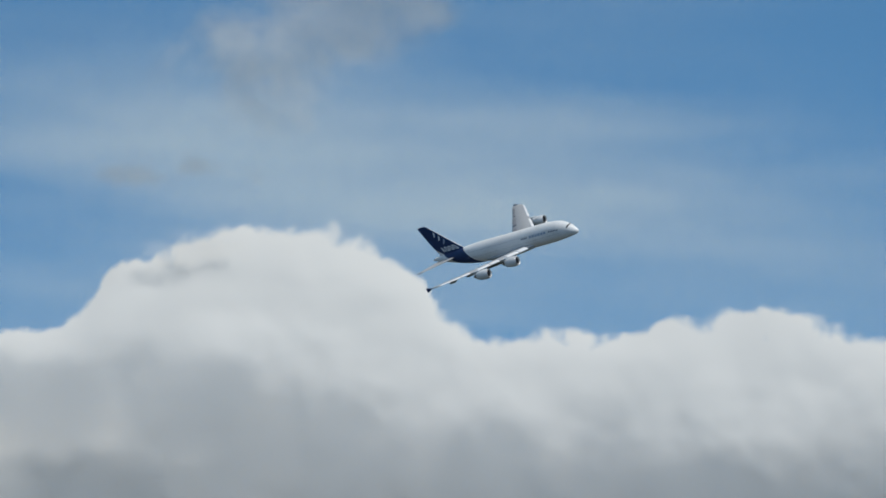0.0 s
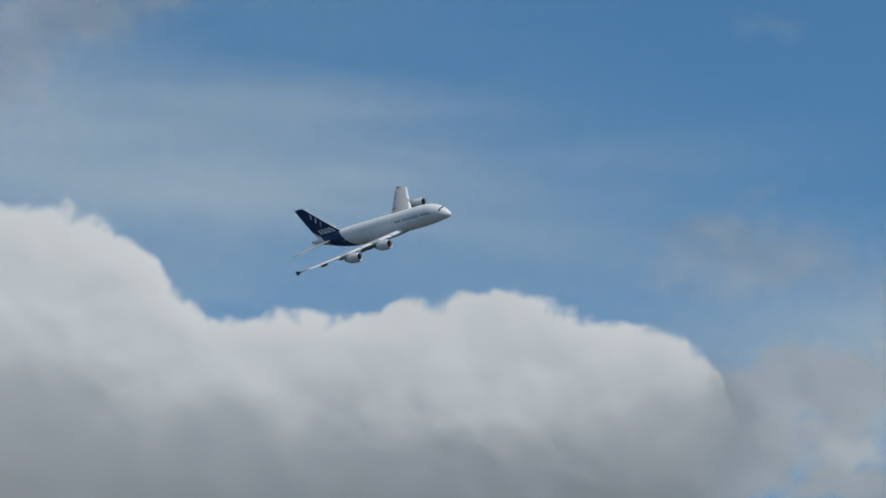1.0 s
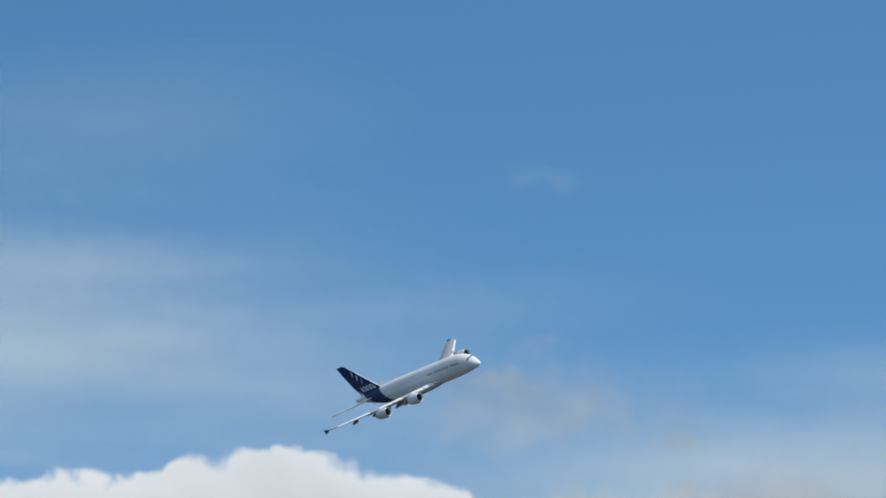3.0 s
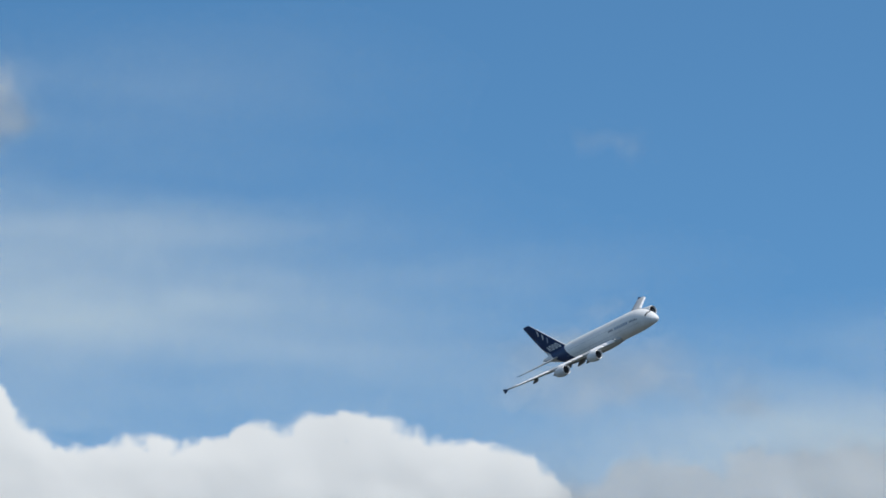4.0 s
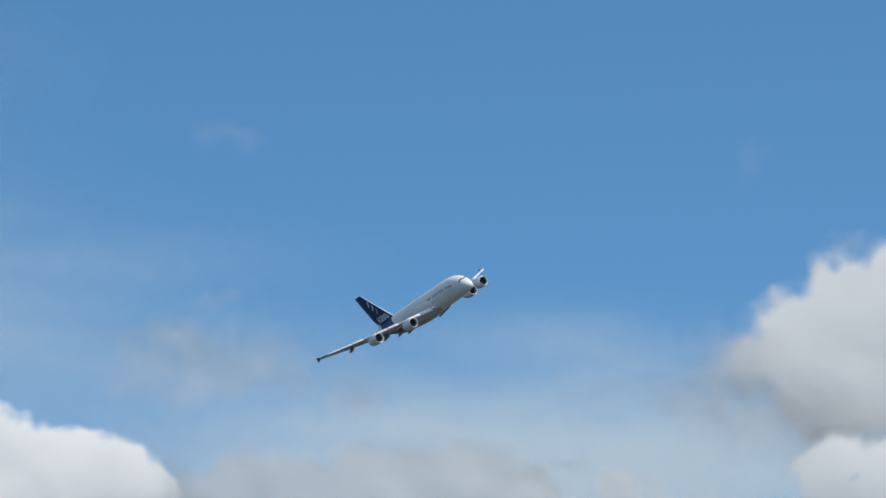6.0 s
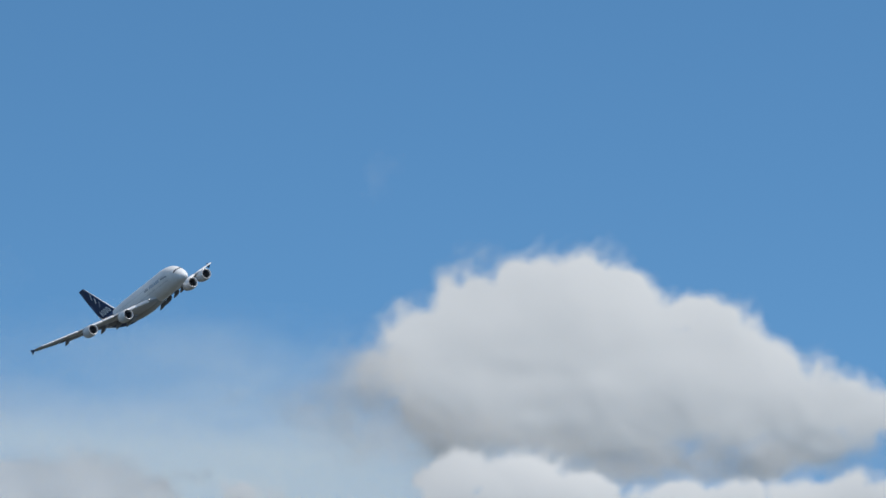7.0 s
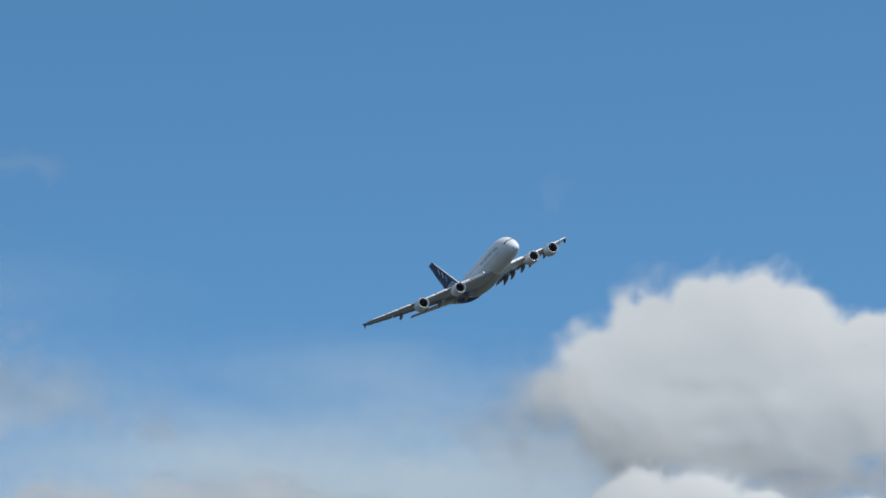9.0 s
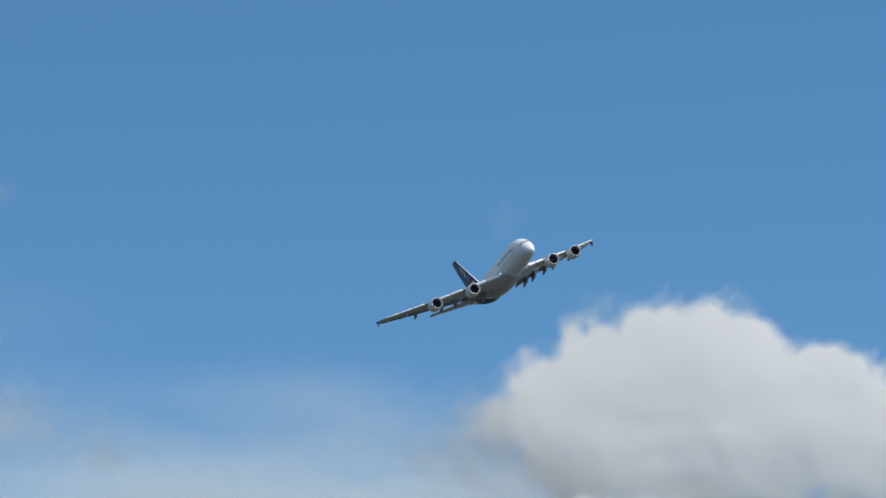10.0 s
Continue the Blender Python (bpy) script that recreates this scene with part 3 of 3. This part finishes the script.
# two rows of cabin windows along each side
for side in (1, -1):
    for z_angle, s_from, s_to in ((62, 8.5, 52), (93, 7.5, 54)):
        bm = bmesh.new()
        for s in np.arange(s_from, s_to, 0.85):
            a, w, h = radians(z_angle), 0.12, 0.045
            p = [hull(s + dx, side * (a + da), 0.02) for dx, da in ((-w, -h), (w, -h), (w, h), (-w, h))]
            vs = [bm.verts.new(q) for q in p]
            bm.faces.new(vs if side < 0 else vs[::-1])
        tagged(part("window_row", bm, M_PANE, fuselage, "row of small dark cabin windows", False), kind="stuff")

# unreadable title on the hull: a short dark word, a long pale one and a small one, as bars
for s_from, s_to, count, a, h, mat in ((25.2, 22.0, 4, 70, 4.6, M_TITLE), (21.2, 12.6, 6, 70, 6.0, M_PALE), (11.6, 7.0, 6, 70, 3.6, M_TITLE)):
    pitch = (s_from - s_to) / count
    for k in range(count):
        s = s_to + pitch * (k + 0.5)
        w, hk = pitch * 0.72, h * (1.0 if k % 3 else 0.82)
        a0, a1 = -radians(a - hk), -radians(a + h)
        patch("title_bar", [(s - w / 2, a0), (s + w / 2, a0), (s + w / 2 + 0.25, a1), (s - w / 2 + 0.25, a1)], mat, fuselage)

# tail pipe
lathe([(0, 0.4), (0.12, 0.36), (0.14, 0.27), (-0.5, 0.25), (-0.5, 0.01)], (S0 - 70.85, 0, 2.76), M_CORE, "tail_pipe", fuselage, "dark exhaust of the auxiliary power unit", 24)

# belly fairing between the wings
bell = []
for s in np.linspace(18.5, 49, 40):
    u = (s - 18.5) / 30.5
    k = max(math.sin(math.pi * min(max(u, 0.0), 1.0)), 0.0) ** 0.45 + 0.001
    bell.append([Vector((S0 - s, (4.15 * k) * math.cos(t), -2.1 + 2.45 * k * math.sin(t) * (1 if math.sin(t) < 0 else 0.45))) for t in [2 * math.pi * i / 40 for i in range(40)]])
part("belly_fairing", loft(bell), M_BELLY_PAINT, airliner, "light grey swollen belly fairing, dark blue at its end")


def foil(n=13, t=0.12):
    """Wing section from the trailing edge over the top to the nose and back below: (fraction of chord, height)."""
    xs = [0.5 * (1 + math.cos(math.pi * i / n)) for i in range(n + 1)]

    def th(x):
        return 5 * t * (0.2969 * x**0.5 - 0.126 * x - 0.3516 * x**2 + 0.2843 * x**3 - 0.1015 * x**4)
    camber = lambda x: 0.06 * x * (1 - x)
    return [(x, camber(x) + th(x)) for x in xs] + [(x, camber(x) - th(x)) for x in xs[::-1][1:-1]]


# wing plan: span y, leading edge station, chord, height, twist, thickness
WING = [(1.0, 19.5, 19.6, -2.6, 4.5, 0.13), (3.6, 21.4, 18.0, -2.4, 4.5, 0.13), (4.86, 22.3, 17.1, -2.2, 4.4, 0.125), (9, 25.3, 14.8, -1.5, 3.6, 0.118), (14.4, 29.1, 12.4, -0.6, 2.6, 0.11),
        (20, 33.1, 10.7, 0.2, 1.8, 0.105), (25.4, 36.9, 9.3, 1.05, 1.0, 0.10), (32, 41.5, 7.7, 2.15, 0.2, 0.095), (37, 44.9, 6.6, 3.0, -0.4, 0.09), (38.6, 46.2, 5.9, 3.3, -0.7, 0.085), (39.3, 47.4, 5.0, 3.45, -0.8, 0.085)]
WA = np.array(WING)


def wing_at(y):
    return [float(np.interp(y, WA[:, 0], WA[:, k])) for k in range(1, 6)]


def wing_point(y, x, h, side, drop=0.0, fwd=0.0):
    """A point of the wing: span y, fraction of chord x, height as a fraction of chord h; side 1 is the left wing."""
    le, c, z, tw, _ = wing_at(y)
    tw = radians(tw)
    X, Z = (x - 0.3) * c, h * c
    return Vector((S0 - (le + 0.3 * c + X * math.cos(tw) + Z * math.sin(tw)) + fwd, side * y, z - X * math.sin(tw) + Z * math.cos(tw) - drop))


def flap(y0, y1, side, x0, ang, name, parent, mat, aft=0.004, drop=0.002):
    """A trailing-edge surface turned down by ang degrees about its own nose."""
    rings = []
    for y in np.linspace(y0, y1, 5):
        le, c, z, tw, t = wing_at(y)
        ring = []
        a = radians(ang)
        for fx, fz in foil(9, 0.13):
            X, Z = fx * (1 - x0), fz * (1 - x0)
            ring.append(wing_point(y, x0 + aft + X * math.cos(a) + Z * math.sin(a), -0.006 - drop - X * math.sin(a) + Z * math.cos(a), side))
        rings.append(ring)
    return part(name, loft(rings), mat, parent)


def slat(y0, y1, side, parent):
    rings = []
    for y in np.linspace(y0, y1, 6):
        t = wing_at(y)[4]
        up = [p for p in foil(26, t) if p[0] < 0.16 and p[1] >= 0][:]
        low = [p for p in foil(26, t) if p[0] < 0.03 and p[1] < 0]
        outer = up + low
        inner = [(x + 0.012, h * 0.8) for x, h in outer[::-1]]
        a = radians(8)
        ring = []
        for x, h in outer + inner:
            X, Z = x - 0.06, h
            ring.append(wing_point(y, 0.06 + X * math.cos(a) - Z * math.sin(a) - 0.014, Z * math.cos(a) + X * math.sin(a) + 0.001, side))
        rings.append(ring)
    return part("slat", loft(rings), M_SLAT, parent, "leading-edge slat, near-white for its sunlit line")


def engine(y, s, z, side, name_parent):
    """A big turbofan under the wing, on its pylon."""
    c = (S0 - s, side * y, z)
    k = radians(2.0)
    nac = lathe([(0.55, 1.44), (0.3, 1.5), (0.12, 1.6), (0.1, 1.78), (0.3, 1.86), (0.9, 1.97), (1.8, 2.04), (2.8, 2.03), (3.8, 1.94), (4.7, 1.78), (5.4, 1.6), (5.75, 1.5), (5.72, 1.44), (5.0, 1.46)],
                c, M_NAC, "engine_cowl", name_parent, "light grey engine cowling", 48, k)
    lathe([(0.32, 1.49), (0.12, 1.545), (0.0, 1.64), (-0.02, 1.7), (0.02, 1.76), (0.14, 1.815), (0.34, 1.885)], c, M_LIP, "inlet_lip", nac, "polished metal inlet lip", 48, k)
    lathe([(0.3, 1.5), (0.8, 1.43), (1.6, 1.45), (2.2, 1.46), (2.25, 0.02)], c, M_DUCT, "inlet_duct", nac, "dark inlet duct", 40, k)
    lathe([(1.2, 0.01), (1.3, 0.12), (1.55, 0.28), (1.9, 0.42), (2.0, 0.42)], c, M_FAN, "spinner", nac, "dark spinner cone", 24, k)
    bm = bmesh.new()
    for i in range(24):
        a = 2 * math.pi * i / 24
        q = []
        for r, w, x in ((0.4, 0.09, 1.75), (0.95, 0.12, 1.7), (1.42, 0.13, 1.75)):
            for e, dx in ((-w, 0.12), (w, -0.12)):
                b = a + e
                q.append(bm.verts.new(Vector(c) + Matrix.Rotation(k, 3, "Y") @ Vector((-(x + dx), r * math.sin(b), r * math.cos(b)))))
        bm.faces.new((q[0], q[1], q[3], q[2])), bm.faces.new((q[2], q[3], q[5], q[4]))
    part("fan", bm, M_FAN, nac, "dark titanium fan blades")
    lathe([(5.0, 1.25), (5.7, 1.18), (6.5, 0.95), (7.1, 0.72), (7.12, 0.66), (6.6, 0.62)], c, M_CORE, "core_nozzle", nac, "heat-stained core nozzle", 32, k)
    lathe([(6.5, 0.45), (7.2, 0.36), (7.8, 0.16), (8.0, 0.01)], c, M_CORE, "exhaust_plug", nac, "", 24, k)
    # pylon
    le, ch, wz, tw, t = wing_at(y)
    rings = []
    for u in np.linspace(0, 1, 9):
        st = s + 0.9 + u * (le + 0.55 * ch - s - 0.9)
        top = min(z + 2.0 + 0.5 * min(u * 2.2, 1), wz + 0.5) if st < le + 0.4 else wz + 0.1
        bot = z + 1.7 - 0.35 * u if st < s + 5.6 else z + 1.2 + (wz - z - 1.9) * min((st - s - 5.6) / max(le + 0.55 * ch - s - 5.6, 0.1), 1)
        w = 0.02 + 0.34 * math.sin(math.pi * min(u * 0.9 + 0.05, 1)) ** 0.6
        zc, hh = (top + bot) / 2, max((top - bot) / 2, 0.08)
        rings.append([Vector((S0 - st, side * y + w * math.cos(t2), zc + hh * math.sin(t2))) for t2 in [2 * math.pi * i / 16 for i in range(16)]])
    part("pylon", loft(rings), M_WHITE, nac, "white engine pylon")
    # strake on the cowl
    bm = bmesh.new()
    p = [bm.verts.new((S0 - s - a, side * y - side * (1.45 + b), z + 1.4 + b)) for a, b in ((1.9, 0.0), (2.6, 0.42), (3.5, 0.45), (3.6, 0.0))]
    bm.faces.new(p)
    bmesh.ops.solidify(bm, geom=bm.faces[:], thickness=0.05)
    part("strake", bm, M_NAC, nac, "", False)


def canoe(y, side, parent, length, r):
    """Flap-track fairing hung under the trailing edge, drooped with the flaps."""
    le, c, z, tw, t = wing_at(y)
    rings = []
    x0 = 0.60
    for u in np.linspace(0, 1, 16):
        w = r * max(math.sin(math.pi * u ** 0.75), 0.02) ** 0.7
        droop = 0.4 * length * max(u - 0.42, 0) ** 1.35
        p = wing_point(y, x0, -0.055, side) + Vector((-u * length, 0, -0.25 - droop - 0.25 * math.sin(math.pi * u)))
        rings.append([p + Vector((0, w * 0.62 * math.cos(a), w * 1.15 * math.sin(a))) for a in [2 * math.pi * i / 14 for i in range(14)]])
    return part("flap_track_fairing", loft(rings), M_FLAP, parent, "grey drooping flap-track fairing")


def fence(side, parent):
    """Arrow-shaped fence at the wing tip, one blade up and one down."""
    le, c, z, tw, t = wing_at(39.3)
    for sgn, hgt in ((1, 0.75), (-1, 1.05)):
        rings = []
        for u in np.linspace(0, 1, 4):
            ch, off = 2.9 * (1 - u) + 0.8 * u, 1.5 + 2.0 * u
            rings.append([Vector((S0 - (le + off + fx * ch), side * (39.42 + fz * ch + 0.18 * u), z + 0.05 + sgn * u * hgt)) for fx, fz in foil(7, 0.09)])
        part("wingtip_fence", loft(rings), M_BLUE, parent, "dark blue arrow-shaped wingtip fence")


for side in (1, -1):
    rings = []
    for y in [1.0, 2.2, 3.6, 4.86, 6.5, 9, 11.5, 14.4, 17, 20, 22.5, 25.4, 28.5, 32, 34.5, 37, 38.4, 39.3]:
        t = wing_at(y)[4]
        cut = 0.76 if 4.2 < y < 30.5 else (1.0 if y > 37.5 or y < 3.6 else 0.8)
        rings.append([wing_point(y, x if x < 0.35 else 0.35 + (x - 0.35) * (cut - 0.35) / 0.65, h, side) for x, h in foil(15, t)])
    wing = part("wing", loft(rings), M_WING, airliner, "swept grey-white wing with flaps and slats out")
    for y0, y1, ang in ((4.3, 14.2, 7), (14.5, 22.0, 7), (22.3, 30.3, 6)):
        flap(y0, y1, side, 0.75, ang, "flap", wing, M_FLAP)
    for y0, y1, ang in ((30.6, 33.2, 6), (33.3, 35.6, 4), (35.7, 37.9, 3)):
        flap(y0, y1, side, 0.77, ang, "aileron", wing, M_FLAP, 0.0, 0.0)
    for y0, y1 in ((5.2, 8.7), (8.85, 12.9), (15.9, 19.4), (19.5, 23.9), (26.9, 30.4), (30.5, 34.2), (34.3, 38.0)):
        slat(y0, y1, side, wing)
    for y, ln, r in ((7.6, 7.2, 0.8), (11.2, 6.5, 0.78), (16.4, 5.8, 0.74), (20.6, 5.2, 0.7), (28.3, 4.4, 0.62)):
        canoe(y, side, wing, ln, r)
    fence(side, wing)
    engine(14.43, 22.98, -2.6, side, wing)
    engine(25.36, 30.46, -1.13, side, wing)
    # landing light in the wing root
    lamp = (S0 - 21.75, side * 4.9, -1.25)
    tube = lathe([(0.5, 0.33), (0.0, 0.33), (0.0, 0.27), (0.29, 0.19)], lamp, M_WING, "light_housing", wing, "recessed light housing", 20)
    lathe([(0.3, 0.2), (0.3, 0.01)], lamp, M_LAMP, "landing_light", tube, "lit landing light", 20)
    # tailplane
    rings = []
    for u in np.linspace(0, 1, 12):
        y = 0.6 + 14.55 * u
        le, ch, z = 58.9 + 9.5 * u, 9.6 * (1 - u) + 3.1 * u, 1.9 + 1.5 * u
        rings.append([Vector((S0 - (le + fx * ch), side * y, z + fz * ch)) for fx, fz in [(a, -b + 0.0) for a, b in foil(12, 0.085)]])
    tail = part("tailplane", loft(rings), M_WING, airliner, "grey-white swept tailplane")
    rings = []
    for u in np.linspace(0.1, 0.96, 6):
        y = 0.6 + 14.55 * u
        le, ch, z = 58.9 + 9.5 * u, 9.6 * (1 - u) + 3.1 * u, 1.9 + 1.5 * u
        rings.append([Vector((S0 - (le + ch * (0.72 + 0.285 * fx)), side * y, z + 0.3 * fz * ch * 1.25 - 0.05 * fx)) for fx, fz in foil(8, 0.12)])
    part("elevator", loft(rings), M_WING, tail, "grey elevator")

# fin with its fillet
FIN = [(3.0, 52.0, 15.3), (4.6, 54.6, 12.9), (6.0, 56.3, 11.8), (9, 59.35, 10.0), (12, 62.4, 7.95), (15, 65.45, 5.8), (16.8, 67.3, 4.5), (17.45, 68.35, 3.55)]
FA = np.array(FIN)


def fin_ring(z, x0=0.0, x1=1.0, t=0.1, n=12):
    le, ch = np.interp(z, FA[:, 0], FA[:, 1]), np.interp(z, FA[:, 0], FA[:, 2])
    out = []
    for fx, fz in foil(n, t):
        fz -= 0.06 * fx * (1 - fx)
        out.append(Vector((S0 - (le + ch * (x0 + (x1 - x0) * fx)), fz * ch * (x1 - x0 if x0 else 1), z)))
    return out


fin = part("fin", loft([fin_ring(z) for z in (3.0, 3.8, 4.6, 5.2, 6, 7.5, 9, 10.5, 12, 13.5, 15, 16, 16.8, 17.2, 17.45)]), M_BODY, airliner, "tall dark blue tail fin with a white foot")
part("rudder", loft([fin_ring(z, 0.7, 1.004, 0.14, 8) for z in (5.0, 8, 11.0)]), M_BODY, fin, "lower rudder")
part("rudder", loft([fin_ring(z, 0.7, 1.004, 0.14, 8) for z in (11.15, 14, 16.6)]), M_BODY, fin, "upper rudder")


part("fin_leading_edge", loft([[Vector((q.x + 0.05, q.y * 1.1, q.z)) for q in fin_ring(z, 0.0, 1.0, 0.1, 40) if q.x > S0 - float(np.interp(z, FA[:, 0], FA[:, 1] + 0.02 * FA[:, 2]))]
                               for z in (4.8, 6, 9, 12, 15, 16.8)]), M_SLAT, fin, "pale front edge of the fin")


def fin_mark(pts, mat, side, name, label="", proud=0.0):
    """A flat marking on one side of the fin from a few corners (fraction of chord, height)."""
    bm = bmesh.new()
    vs = []
    for fx, z in pts:
        le, ch = np.interp(z, FA[:, 0], FA[:, 1]), np.interp(z, FA[:, 0], FA[:, 2])
        y = 0.5 * ch * (0.2969 * fx**0.5 - 0.126 * fx - 0.3516 * fx**2 + 0.2843 * fx**3 - 0.1015 * fx**4) + 0.09 + proud
        vs.append(bm.verts.new((S0 - (le + ch * fx), side * y, z)))
    bm.faces.new(vs if side < 0 else vs[::-1])
    part(name, bm, mat, fin, label, False)


for side in (1, -1):
    # pale bands that run back and down from the front edge, tapering
    for k in range(3):
        z = 14.4 - 1.9 * k
        fin_mark([(0.12, z), (0.13, z - 0.75), (0.34, z - 2.2), (0.46, z - 2.4), (0.34, z - 1.55)], M_MARK if k < 2 else M_GHOST, side, "fin_band", "pale blue slanting band")
    # block marking low on the fin: a wedge and three rounded blocks with a slot
    for k in range(4):
        x = 0.1 + 0.17 * k if side < 0 else 0.61 - 0.17 * (3 - k)
        if k == 3:
            fin_mark([(x, 4.9), (x + 0.045, 4.9), (x + 0.07, 6.0), (x + 0.1, 4.9), (x + 0.145, 4.9), (x + 0.09, 7.1), (x + 0.05, 7.1)], M_MARK, side, "fin_block", "white wedge marking")
            continue
        fin_mark([(x + 0.03, 4.9), (x + 0.11, 4.9), (x + 0.14, 5.4), (x + 0.14, 6.6), (x + 0.11, 7.1), (x + 0.03, 7.1), (x, 6.6), (x, 5.4)], M_MARK, side, "fin_block", "white block marking")
        fin_mark([(x + 0.05, 5.4), (x + 0.09, 5.4), (x + 0.09, 6.6), (x + 0.05, 6.6)], M_BLUE, side, "fin_slot", "dark blue slot in the marking", 0.03)


def motions():
    rows = [  # seconds, x, y, z, yaw, pitch, bank
        (0, -326.4, 2239.3, 257.4, -28.12, 8.61, 31.14),
        (0.5, -295.6, 2225.9, 254.6, -30.95, 8.40, 30.99),
        (1, -266.0, 2211.4, 251.8, -33.81, 8.34, 30.85),
        (1.5, -237.5, 2195.9, 249.1, -36.69, 8.42, 30.69),
        (2, -210.2, 2179.4, 246.6, -39.58, 8.60, 30.53),
        (2.5, -183.9, 2161.9, 244.3, -42.46, 8.88, 30.34),
        (3, -158.8, 2143.5, 242.2, -45.33, 9.23, 30.14),
        (3.5, -134.8, 2124.1, 240.4, -48.18, 9.63, 29.91),
        (4, -111.9, 2103.9, 239.0, -50.99, 10.07, 29.66),
        (4.5, -90.1, 2082.8, 237.8, -53.75, 10.51, 29.37),
        (5, -69.5, 2060.8, 237.0, -56.45, 10.94, 29.04),
        (5.5, -49.9, 2038.0, 236.5, -59.08, 11.35, 28.66),
        (6, -31.5, 2014.5, 236.3, -61.63, 11.71, 28.24),
        (6.5, -14.1, 1990.1, 236.4, -64.09, 11.99, 27.77),
        (7, 2.1, 1965.1, 236.8, -66.44, 12.19, 27.25),
        (7.5, 17.2, 1939.3, 237.3, -68.69, 12.28, 26.66),
        (8, 31.2, 1912.8, 238.0, -70.80, 12.24, 26.00),
        (8.5, 44.2, 1885.7, 238.8, -72.78, 12.04, 25.28),
        (9, 56.0, 1857.9, 239.7, -74.61, 11.68, 24.48),
        (9.5, 66.7, 1829.5, 240.5, -76.28, 11.13, 23.61),
        (10, 76.4, 1800.6, 241.3, -77.78, 10.36, 22.65),
    ]
    walk(airliner, [(t, pose(x, y, z + EYE.z, b, -p, w)) for t, x, y, z, w, p, b in rows])


motions()
